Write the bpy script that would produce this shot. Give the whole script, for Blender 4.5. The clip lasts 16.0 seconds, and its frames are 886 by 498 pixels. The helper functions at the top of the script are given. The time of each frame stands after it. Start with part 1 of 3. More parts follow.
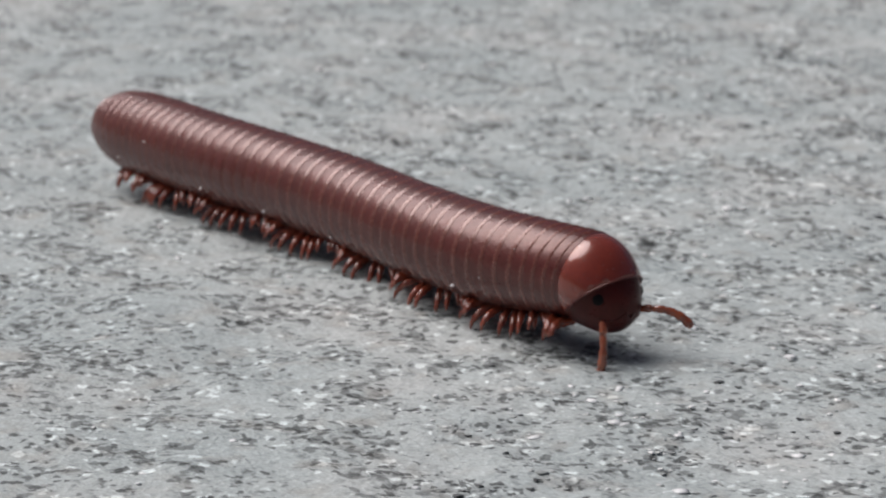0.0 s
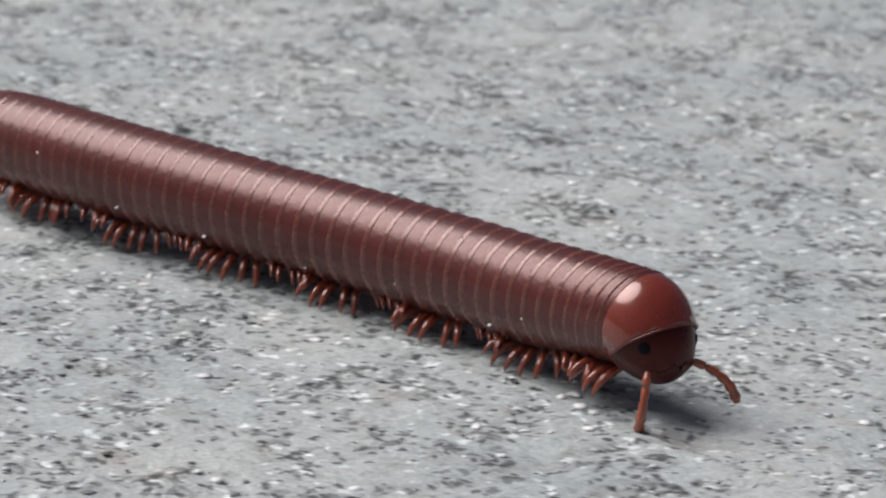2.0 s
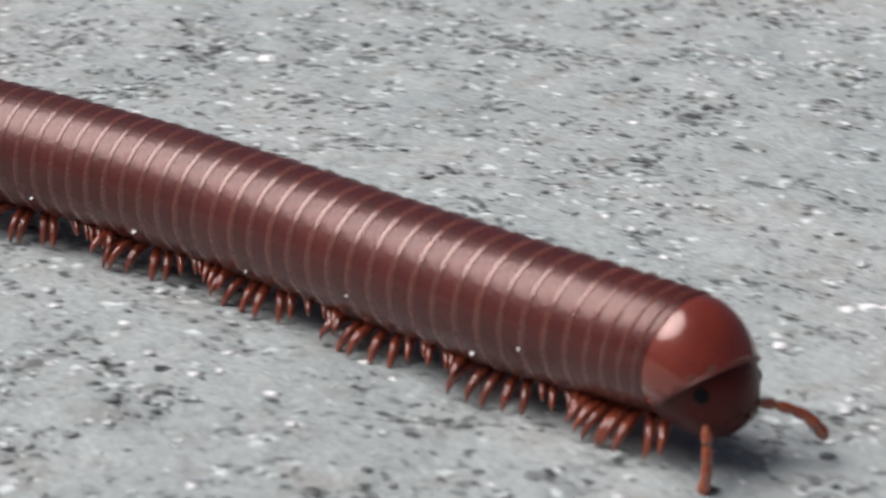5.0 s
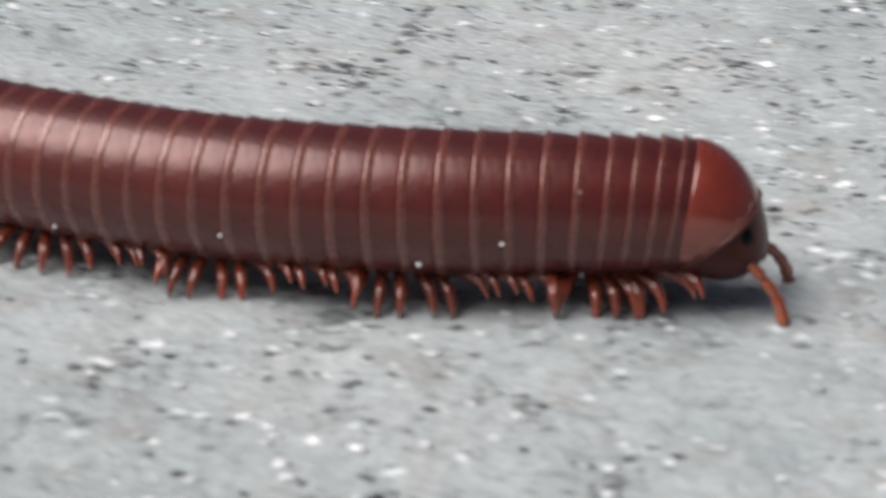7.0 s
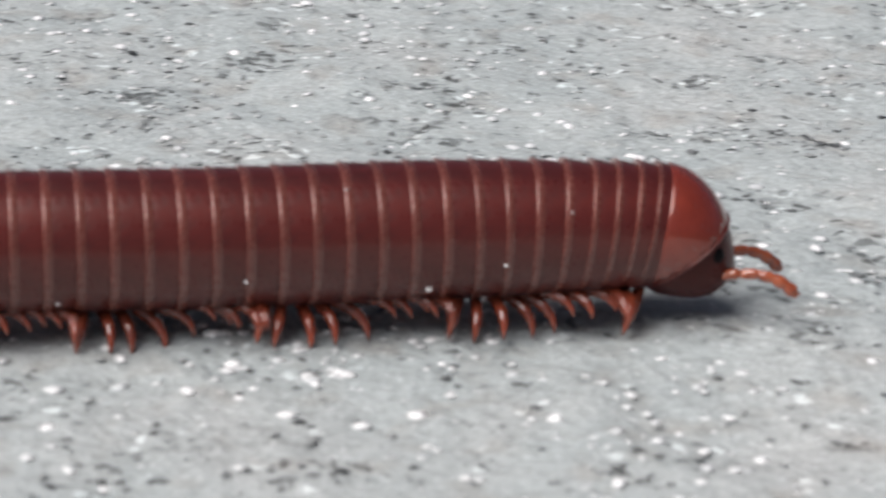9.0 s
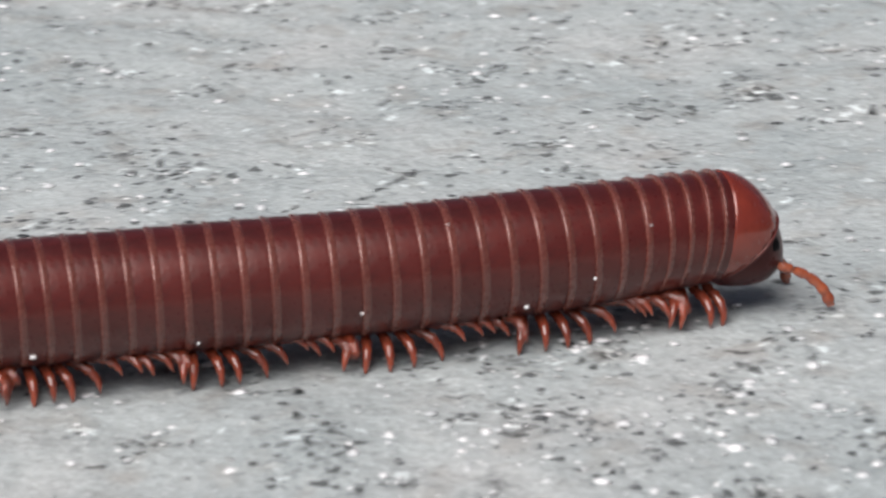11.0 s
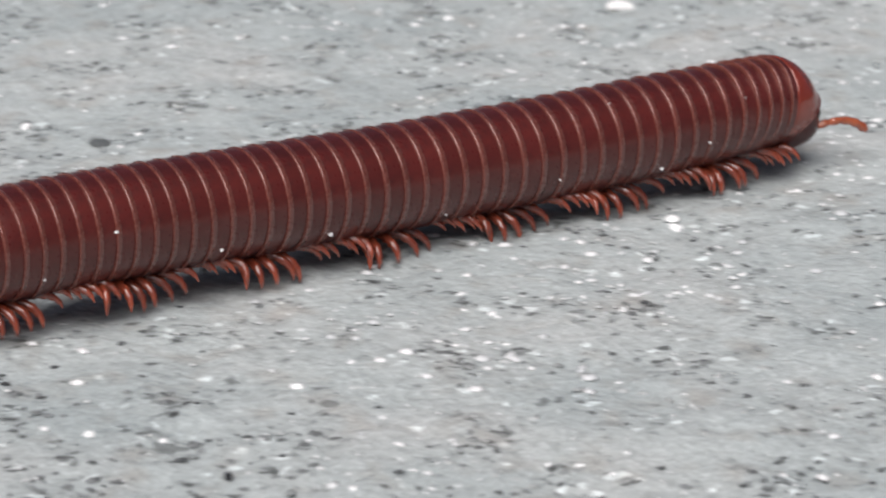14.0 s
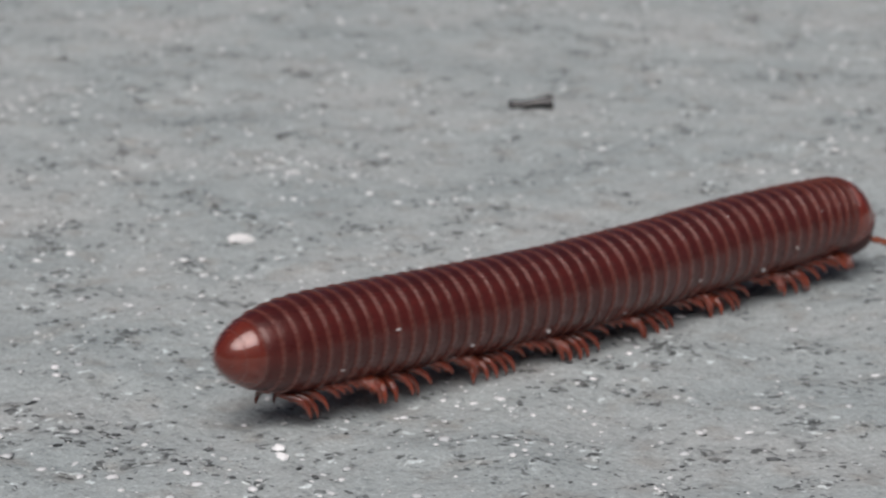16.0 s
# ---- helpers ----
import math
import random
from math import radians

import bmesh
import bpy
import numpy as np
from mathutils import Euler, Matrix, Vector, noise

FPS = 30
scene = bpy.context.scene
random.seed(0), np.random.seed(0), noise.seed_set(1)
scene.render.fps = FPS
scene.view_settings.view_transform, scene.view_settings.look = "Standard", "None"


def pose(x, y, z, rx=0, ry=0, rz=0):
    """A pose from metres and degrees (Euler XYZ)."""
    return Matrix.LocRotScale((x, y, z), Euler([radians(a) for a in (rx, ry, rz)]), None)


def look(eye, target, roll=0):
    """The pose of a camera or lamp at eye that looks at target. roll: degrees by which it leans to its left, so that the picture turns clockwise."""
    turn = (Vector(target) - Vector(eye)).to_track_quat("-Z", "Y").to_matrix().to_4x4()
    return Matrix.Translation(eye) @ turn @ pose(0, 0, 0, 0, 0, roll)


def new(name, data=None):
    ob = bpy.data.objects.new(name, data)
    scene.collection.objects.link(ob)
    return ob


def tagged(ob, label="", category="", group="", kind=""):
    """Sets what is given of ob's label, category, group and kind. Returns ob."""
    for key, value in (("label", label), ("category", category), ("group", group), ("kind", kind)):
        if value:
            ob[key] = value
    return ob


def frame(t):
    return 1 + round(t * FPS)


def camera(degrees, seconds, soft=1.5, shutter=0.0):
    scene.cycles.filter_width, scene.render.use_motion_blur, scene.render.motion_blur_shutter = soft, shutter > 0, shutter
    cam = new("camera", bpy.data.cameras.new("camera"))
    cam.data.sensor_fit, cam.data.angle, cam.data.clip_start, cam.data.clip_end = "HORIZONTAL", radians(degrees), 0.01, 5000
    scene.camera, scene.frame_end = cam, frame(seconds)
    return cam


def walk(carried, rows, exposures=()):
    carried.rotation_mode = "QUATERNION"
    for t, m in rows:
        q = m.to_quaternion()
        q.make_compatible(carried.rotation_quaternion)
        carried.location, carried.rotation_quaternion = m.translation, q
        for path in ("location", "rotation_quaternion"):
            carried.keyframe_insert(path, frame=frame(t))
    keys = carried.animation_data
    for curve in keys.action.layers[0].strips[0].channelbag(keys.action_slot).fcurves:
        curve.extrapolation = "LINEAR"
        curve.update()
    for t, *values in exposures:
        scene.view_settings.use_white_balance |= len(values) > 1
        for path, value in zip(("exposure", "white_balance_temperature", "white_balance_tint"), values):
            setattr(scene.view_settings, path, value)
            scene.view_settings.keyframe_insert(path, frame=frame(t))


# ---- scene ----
cam = camera(16.03, 16.0, soft=2.0, shutter=0.4)
walk(cam, [
    (0, look((-0.02846, -0.10245, 0.05074), (-0.12837, -0.04243, 0.02220), 0.57)),
    (0.5, look((-0.02345, -0.10453, 0.05388), (-0.12161, -0.04255, 0.02352), 0.35)),
    (1, look((-0.02253, -0.10558, 0.05500), (-0.11706, -0.03958, 0.02172), 1.52)),
    (1.5, look((-0.02219, -0.10542, 0.05494), (-0.11487, -0.03714, 0.02107), 1.97)),
    (2, look((-0.02001, -0.10517, 0.05566), (-0.10939, -0.03252, 0.02198), 2.54)),
    (2.5, look((-0.01957, -0.10449, 0.05508), (-0.10619, -0.02857, 0.02141), 2.65)),
    (3, look((-0.01709, -0.10374, 0.05534), (-0.10107, -0.02514, 0.02116), 2.45)),
    (3.5, look((-0.01849, -0.10221, 0.05208), (-0.09794, -0.01990, 0.01584), 2.66)),
    (4, look((-0.01816, -0.10167, 0.05179), (-0.09300, -0.01583, 0.01397), 3.53)),
    (6.5, look((0.00583, -0.11109, 0.04997), (-0.04698, -0.01199, 0.00767), -5.48)),
    (7, look((0.00513, -0.11138, 0.05132), (-0.03411, -0.00785, 0.00505), -0.42)),
    (7.5, look((0.00654, -0.11120, 0.05099), (-0.02582, -0.00544, 0.00440), 0.42)),
    (7.8, look((0.01203, -0.11540, 0.05070), (-0.01533, -0.00821, 0.00420), -1.37)),
    (8, look((0.00769, -0.11705, 0.04915), (-0.00827, -0.00677, 0.00463), 0.29)),
    (8.5, look((0.00912, -0.11711, 0.04921), (0.00275, -0.00514, 0.00652), 1.44)),
    (9, look((0.01026, -0.11757, 0.04908), (0.00904, -0.00492, 0.00774), 2.09)),
    (11.5, look((0.00093, -0.12482, 0.05718), (0.04688, -0.02268, 0.01409), -1.81)),
    (12, look((0.00242, -0.12463, 0.05648), (0.05275, -0.02472, 0.01305), -0.78)),
    (12.5, look((0.00295, -0.12634, 0.05704), (0.05814, -0.02825, 0.01541), -0.08)),
    (13, look((0.00398, -0.12574, 0.05609), (0.06129, -0.02758, 0.01762), 0.31)),
    (13.5, look((0.00619, -0.12873, 0.05645), (0.06855, -0.03379, 0.01776), 0.37)),
    (14, look((0.00828, -0.13028, 0.05620), (0.07656, -0.03952, 0.01747), 0.97)),
    (14.5, look((0.01006, -0.13266, 0.05652), (0.08293, -0.04566, 0.01754), 1.14)),
    (15, look((0.01047, -0.13419, 0.05694), (0.08664, -0.04881, 0.02074), 1.39)),
    (15.5, look((0.01008, -0.13549, 0.05716), (0.08854, -0.05026, 0.02586), 1.54)),
    (16, look((0.00985, -0.13587, 0.05749), (0.08870, -0.05059, 0.02733), 1.58)),
], [(0, 0.10), (1.5, 0.19), (3, 0.18), (4, 0.19), (6.5, 0.28), (7, 0.35), (9, 0.34), (11.5, 0.31), (12.5, 0.39), (13, 0.18), (14, 0.26), (14.5, 0.20), (15, 0.00), (15.5, 0.15), (16, -0.23)])
cam.data.dof.use_dof = True
cam.data.dof.focus_distance, cam.data.dof.aperture_fstop = 0.168, 145

MM = 0.001
DIA, AXIS = 6.0, 4.2          # body diameter and height of its axis, millimetres


# ---- world, sun, exposure ----
world = bpy.data.worlds.new("world")
scene.world = world
world.use_nodes = True
wn = world.node_tree.nodes
sky = wn.new("ShaderNodeTexSky")
sky.sky_type, sky.sun_disc = "NISHITA", False
sky.sun_elevation, sky.sun_rotation = radians(58), radians(235)
sky.air_density, sky.dust_density, sky.ozone_density = 0.5, 6.0, 0.5
wn["Background"].inputs["Strength"].default_value = 0.044
world.node_tree.links.new(sky.outputs[0], wn["Background"].inputs["Color"])
sun = new("sun", bpy.data.lights.new("sun", "SUN"))
sun.data.energy, sun.data.angle, sun.data.color = 2.75, radians(52), (1.0, 0.975, 1.0)
sun.matrix_world = look((-0.43, -0.30, 0.85), (0, 0, 0))


# ---- materials ----
def shader(name, rough=0.5):
    m = bpy.data.materials.new(name)
    m.use_nodes = True
    nt = m.node_tree
    b = nt.nodes["Principled BSDF"]
    b.inputs["Roughness"].default_value = rough
    return m, nt, b


def node(nt, kind, **sockets):
    n = nt.nodes.new(kind)
    for k, v in sockets.items():
        n.inputs[k.replace("_", " ")].default_value = v
    return n


def ramp(nt, source, stops):
    r = nt.nodes.new("ShaderNodeValToRGB")
    e = r.color_ramp.elements
    while len(e) < len(stops):
        e.new(0.5)
    for k, (at, col) in zip(e, stops):
        k.position, k.color = at, (*col, 1) if len(col) == 3 else (col[0],) * 3 + (1,)
    nt.links.new(source, r.inputs[0])
    return r.outputs[0]


def noise_tex(nt, scale, detail=3.0, rough=0.55, coord=None):
    n = node(nt, "ShaderNodeTexNoise", Scale=scale, Detail=detail, Roughness=rough)
    if coord:
        nt.links.new(coord, n.inputs["Vector"])
    return n.outputs["Fac"]


def blend(nt, kind, fac, a, b):
    m = nt.nodes.new("ShaderNodeMix")
    m.data_type, m.blend_type = "RGBA", kind
    for sock, val in ((m.inputs["Factor"], fac), (m.inputs["A"], a), (m.inputs["B"], b)):
        if isinstance(val, (int, float)):
            sock.default_value = val
        elif isinstance(val, tuple):
            sock.default_value = (*val, 1)
        else:
            nt.links.new(val, sock)
    return m.outputs["Result"]


def bumped(nt, b, height, strength, distance):
    bp = node(nt, "ShaderNodeBump", Strength=strength, Distance=distance)
    nt.links.new(height, bp.inputs["Height"])
    nt.links.new(bp.outputs[0], b.inputs["Normal"])


def madd(nt, a, k, c):
    n = nt.nodes.new("ShaderNodeMath")
    n.operation = "MULTIPLY_ADD"
    nt.links.new(a, n.inputs[0])
    n.inputs[1].default_value = k
    if isinstance(c, (int, float)):
        n.inputs[2].default_value = c
    else:
        nt.links.new(c, n.inputs[2])
    return n.outputs[0]


def concrete():
    """Smooth cement skin, worn through in patches to dark angular grit and pits with painted shade, with brown stains
    and fine sand.
    """
    m, nt, b = shader("rough concrete", 0.8)
    pos = nt.nodes.new("ShaderNodeTexCoord").outputs["Object"]
    wide = noise_tex(nt, 60, 3, 0.6, pos)
    patch = noise_tex(nt, 190, 3, 0.6, pos)
    stain = noise_tex(nt, 330, 2, 0.5, pos)
    grit = noise_tex(nt, 1050, 3, 0.62, pos)
    fine = noise_tex(nt, 3300, 3, 0.7, pos)
    col = ramp(nt, wide, [(0.3, (0.335, 0.375, 0.375)), (0.5, (0.39, 0.425, 0.42)), (0.7, (0.43, 0.45, 0.44))])
    col = blend(nt, "MULTIPLY", 1.0, col, ramp(nt, stain, [(0.54, (1.0, 1.0, 1.0)), (0.72, (0.87, 0.82, 0.79))]))
    place = nt.nodes.new("ShaderNodeSeparateXYZ")
    nt.links.new(pos, place.inputs[0])
    stretch = node(nt, "ShaderNodeMapRange", From_Min=-0.17, From_Max=-0.05, To_Min=-0.06, To_Max=0.045)
    nt.links.new(place.outputs["X"], stretch.inputs["Value"])
    patch = madd(nt, patch, 1.0, stretch.outputs[0])
    # low spots of the bump coloured dark: painted pit shade along with the grit
    dark = madd(nt, patch, 0.55, grit)
    col = blend(nt, "MULTIPLY", 1.0, col, ramp(nt, dark, [(0.56, (0.42,)), (0.62, (0.72,)), (0.68, (0.92,)), (0.75, (1.0,)), (0.95, (1.08,))]))
    # angular flakes, thickest where the skin is worn
    warp = node(nt, "ShaderNodeTexNoise", Scale=1600.0, Detail=2.0)
    nt.links.new(pos, warp.inputs["Vector"])
    bent = nt.nodes.new("ShaderNodeVectorMath")
    bent.operation = "MULTIPLY_ADD"
    nt.links.new(warp.outputs["Color"], bent.inputs[0])
    bent.inputs[1].default_value = (0.0005,) * 3
    nt.links.new(pos, bent.inputs[2])
    for scale, low, high, tone, spread in ((1500, 0.995, 1.025, 0.50, 1.15), (2500, 0.945, 0.97, 0.28, 0.90), (1900, 0.962, 0.975, 1.7, 0.45)):
        cells = node(nt, "ShaderNodeTexVoronoi", Scale=float(scale))
        nt.links.new(bent.outputs[0], cells.inputs["Vector"])
        part = nt.nodes.new("ShaderNodeSeparateColor")
        nt.links.new(cells.outputs["Color"], part.inputs[0])
        pick = madd(nt, patch, -spread, madd(nt, part.outputs[0], 1.0, 0.5 * spread))
        col = blend(nt, "MULTIPLY", ramp(nt, pick, [(low, (0.0,)), (high, (1.0,))]), col, (tone, tone, tone))
    col = blend(nt, "MULTIPLY", 1.0, col, ramp(nt, fine, [(0.28, (0.66,)), (0.43, (0.95,)), (0.57, (1.03,)), (0.68, (1.35,))]))
    nt.links.new(col, b.inputs["Base Color"])
    bumped(nt, b, blend(nt, "MIX", 0.12, dark, fine), 0.75, 0.0005)
    return m


def grain_mat(name, dark, light, rough):
    m, nt, b = shader(name, rough)
    geo = nt.nodes.new("ShaderNodeNewGeometry")
    nt.links.new(ramp(nt, geo.outputs["Random Per Island"], [(0.0, dark), (1.0, light)]), b.inputs["Base Color"])
    return m


def cuticle(name, base, red, rough, coat, relief=0.13, film=0.14, level=0.5):
    """Glossy millipede shell: dark base, redder blotches, fine pitting and lengthwise scratches."""
    m, nt, b = shader(name, rough)
    pos = nt.nodes.new("ShaderNodeTexCoord").outputs["Object"]
    blot = noise_tex(nt, 420, 3, 0.6, pos)
    pit = noise_tex(nt, 3800, 2, 0.6, pos)
    rnd = nt.nodes.new("ShaderNodeObjectInfo").outputs["Random"]
    col = blend(nt, "MIX", ramp(nt, blot, [(0.35, (0.0,)), (0.7, (1.0,))]), base, red)
    col = blend(nt, "MULTIPLY", 1.0, col, ramp(nt, rnd, [(0.0, (0.88,)), (1.0, (1.1,))]))
    col = blend(nt, "MULTIPLY", 0.7, col, ramp(nt, pit, [(0.25, (0.55,)), (0.45, (1.0,)), (0.8, (1.1,))]))
    nt.links.new(col, b.inputs["Base Color"])
    nt.links.new(ramp(nt, pit, [(0.3, (rough + 0.12,)), (0.7, (rough - 0.04,))]), b.inputs["Roughness"])
    b.inputs["Coat Weight"].default_value, b.inputs["Coat Roughness"].default_value = coat, film
    b.inputs["Specular IOR Level"].default_value = level
    b.inputs["Specular Tint"].default_value = (1.0, 0.70, 0.64, 1)
    b.inputs["Sheen Weight"].default_value, b.inputs["Sheen Roughness"].default_value = 0.03, 0.35
    b.inputs["Sheen Tint"].default_value = (1.0, 0.70, 0.68, 1)
    bumped(nt, b, blend(nt, "MIX", 0.5, pit, blot), relief, 0.00012)
    return m


def leggy(name, dark, light, gloss=0.7):
    m, nt, b = shader(name, 0.2)
    b.inputs["Specular IOR Level"].default_value = 0.75
    b.inputs["Coat Weight"].default_value, b.inputs["Coat Roughness"].default_value = gloss, 0.12
    pos = nt.nodes.new("ShaderNodeTexCoord").outputs["Object"]
    grain = noise_tex(nt, 2500, 2, 0.6, pos)
    rnd = nt.nodes.new("ShaderNodeObjectInfo").outputs["Random"]
    col = ramp(nt, grain, [(0.3, dark), (0.7, light)])
    nt.links.new(blend(nt, "MULTIPLY", 1.0, col, ramp(nt, rnd, [(0.0, (0.7,)), (1.0, (1.2,))])), b.inputs["Base Color"])
    return m


CONCRETE = concrete()
WHITE_GRAIN = grain_mat("pale sand", (0.60, 0.62, 0.62), (0.96, 0.96, 0.95), 0.3)
DARK_GRAIN = grain_mat("dark sand", (0.03, 0.033, 0.035), (0.26, 0.275, 0.275), 0.7)
GREY_GRAIN = grain_mat("grey sand", (0.24, 0.255, 0.25), (0.60, 0.62, 0.61), 0.7)
SHELL = cuticle("ring shell", (0.056, 0.0084, 0.0080), (0.108, 0.0155, 0.0120), 0.30, 0.16, 0.30, 0.18, 0.72)
RIM = cuticle("ring rim", (0.118, 0.032, 0.024), (0.190, 0.060, 0.043), 0.24, 0.50, 0.05, 0.14, 0.8)
COLLAR = cuticle("collar shell", (0.150, 0.021, 0.012), (0.205, 0.030, 0.016), 0.17, 0.80, 0.03, 0.11, 0.8)
FACE = cuticle("head shell", (0.044, 0.006, 0.006), (0.068, 0.009, 0.008), 0.30, 0.0, 0.06, 0.14, 0.3)
LEGGY = leggy("leg horn", (0.13, 0.023, 0.012), (0.31, 0.060, 0.027), 0.5)
ANT = leggy("antenna horn", (0.26, 0.055, 0.022), (0.40, 0.095, 0.035))
EYE_AND_SHADE = shader("eye and shade black", 0.6)[0]
EYE_AND_SHADE.node_tree.nodes["Principled BSDF"].inputs["Specular IOR Level"].default_value = 0.1
EYE_AND_SHADE.node_tree.nodes["Principled BSDF"].inputs["Base Color"].default_value = (0.006, 0.005, 0.006, 1)
TUBE = leggy("black husk", (0.012, 0.012, 0.013), (0.05, 0.047, 0.045), 0.0)
CHIP = grain_mat("pale chip", (0.88, 0.87, 0.85), (0.95, 0.94, 0.92), 0.35)
FLINT = grain_mat("dark flake", (0.045, 0.05, 0.052), (0.10, 0.11, 0.11), 0.7)
SLATE = leggy("dark pebble", (0.010, 0.011, 0.013), (0.035, 0.037, 0.04))


# ---- mesh helpers (millimetres in, metres out) ----
def link(name, bm, material, parent=None, label="", smooth=True):
    me = bpy.data.meshes.new(name)
    bmesh.ops.scale(bm, vec=(MM, MM, MM), verts=bm.verts)
    bm.normal_update()
    bm.to_mesh(me)
    bm.free()
    return shared(name, me, material, parent, label, smooth)


def shared(name, me, material, parent=None, label="", smooth=True):
    if not me.materials:
        me.materials.append(material)
        if smooth:
            me.polygons.foreach_set("use_smooth", [True] * len(me.polygons))
    ob = new(name, me)
    if parent:
        ob.parent = parent
    return tagged(ob, label) if label else ob


def revolved(profile, segs=40, squash=1.0):
    """A skin turned about the x axis through (x, radius) pairs."""
    bm = bmesh.new()
    rows = []
    for x, r in profile:
        if r < 1e-4:
            rows.append([bm.verts.new((x, 0, 0))])
        else:
            rows.append([bm.verts.new((x, r * math.cos(a), squash * r * math.sin(a)))
                         for a in (math.tau * k / segs for k in range(segs))])
    for p, q in zip(rows, rows[1:]):
        for k in range(segs):
            j = (k + 1) % segs
            if len(p) == 1:
                bm.faces.new((p[0], q[j], q[k]))
            elif len(q) == 1:
                bm.faces.new((p[k], p[j], q[0]))
            else:
                bm.faces.new((p[k], p[j], q[j], q[k]))
    bmesh.ops.recalc_face_normals(bm, faces=bm.faces)
    return bm


def tube(points, radii, segs=8, closed=True):
    """A skin round a bent line of points."""
    bm = bmesh.new()
    rows = []
    pts = [Vector(p) for p in points]
    for i, p in enumerate(pts):
        d = (pts[min(i + 1, len(pts) - 1)] - pts[max(i - 1, 0)]).normalized()
        u = d.cross(Vector((1, 0.01, 0.02))).normalized()
        v = d.cross(u)
        rows.append([bm.verts.new(p + radii[i] * (math.cos(a) * u + math.sin(a) * v))
                     for a in (math.tau * k / segs for k in range(segs))])
    for p, q in zip(rows, rows[1:]):
        for k in range(segs):
            j = (k + 1) % segs
            bm.faces.new((p[k], p[j], q[j], q[k]))
    if closed:
        bm.faces.new(rows[0])
        bm.faces.new(rows[-1])
    bmesh.ops.recalc_face_normals(bm, faces=bm.faces)
    return bm


# ---- ground ----
def soft_noise(rng, x, y, cell):
    """Smooth value noise over a rectangular net of coordinates."""
    nx, ny = int((x.max() - x.min()) / cell) + 4, int((y.max() - y.min()) / cell) + 4
    g = rng.standard_normal((nx, ny))
    u, v = (x - x.min()) / cell, (y - y.min()) / cell
    i, j = u.astype(int), v.astype(int)
    a, b = u - i, v - j
    a, b = (a * a * (3 - 2 * a))[:, None], (b * b * (3 - 2 * b))[None]
    i, j = i[:, None], j[None]
    return (g[i, j] * (1 - a) + g[i + 1, j] * a) * (1 - b) + (g[i, j + 1] * (1 - a) + g[i + 1, j + 1] * a) * b


GX, GY, STEP = (-310.0, 310.0), (-110.0, 210.0), 0.75
RNG = np.random.default_rng(7)
gx, gy = np.arange(GX[0], GX[1], STEP), np.arange(GY[0], GY[1], STEP)
relief = (0.16 * soft_noise(RNG, gx, gy, 9.0) + 0.10 * soft_noise(RNG, gx, gy, 3.1)
          + 0.075 * soft_noise(RNG, gx, gy, 1.5) + 0.03 * RNG.standard_normal((len(gx), len(gy))))
pits = soft_noise(RNG, gx, gy, 2.2)
relief -= 0.22 * np.clip(pits - 1.15, 0, 1)
relief -= 0.10


def height_at(x, y):
    i = np.clip(((x - GX[0]) / STEP).astype(int), 0, len(gx) - 1)
    j = np.clip(((y - GY[0]) / STEP).astype(int), 0, len(gy) - 1)
    return relief[i, j]


def make_ground():
    far = 12.0 * 1.42 ** np.arange(36)
    xs = np.concatenate([gx[0] - far[::-1], gx, gx[-1] + far])
    ys = np.concatenate([gy[0] - far[::-1], gy, gy[-1] + far])
    z = np.zeros((len(xs), len(ys)))
    n = len(far)
    z[n:n + len(gx), n:n + len(gy)] = relief
    co = np.stack(np.broadcast_arrays(xs[:, None], ys[None], z), -1).reshape(-1, 3) * MM
    a = (np.arange(len(xs) - 1)[:, None] * len(ys) + np.arange(len(ys) - 1)[None]).ravel()
    quads = np.stack([a, a + len(ys), a + len(ys) + 1, a + 1], 1).astype(np.int32)
    me = bpy.data.meshes.new("ground")
    me.vertices.add(len(co))
    me.vertices.foreach_set("co", co.astype(np.float32).ravel())
    me.loops.add(quads.size)
    me.loops.foreach_set("vertex_index", quads.ravel())
    me.polygons.add(len(quads))
    me.polygons.foreach_set("loop_start", np.arange(0, quads.size, 4, dtype=np.int32))
    me.update(calc_edges=True)
    me.polygons.foreach_set("use_smooth", np.ones(len(quads), bool))
    me.materials.append(CONCRETE)
    return tagged(new("ground", me), "rough grey concrete slab with pitted sandy surface", "ground", "", "structure")


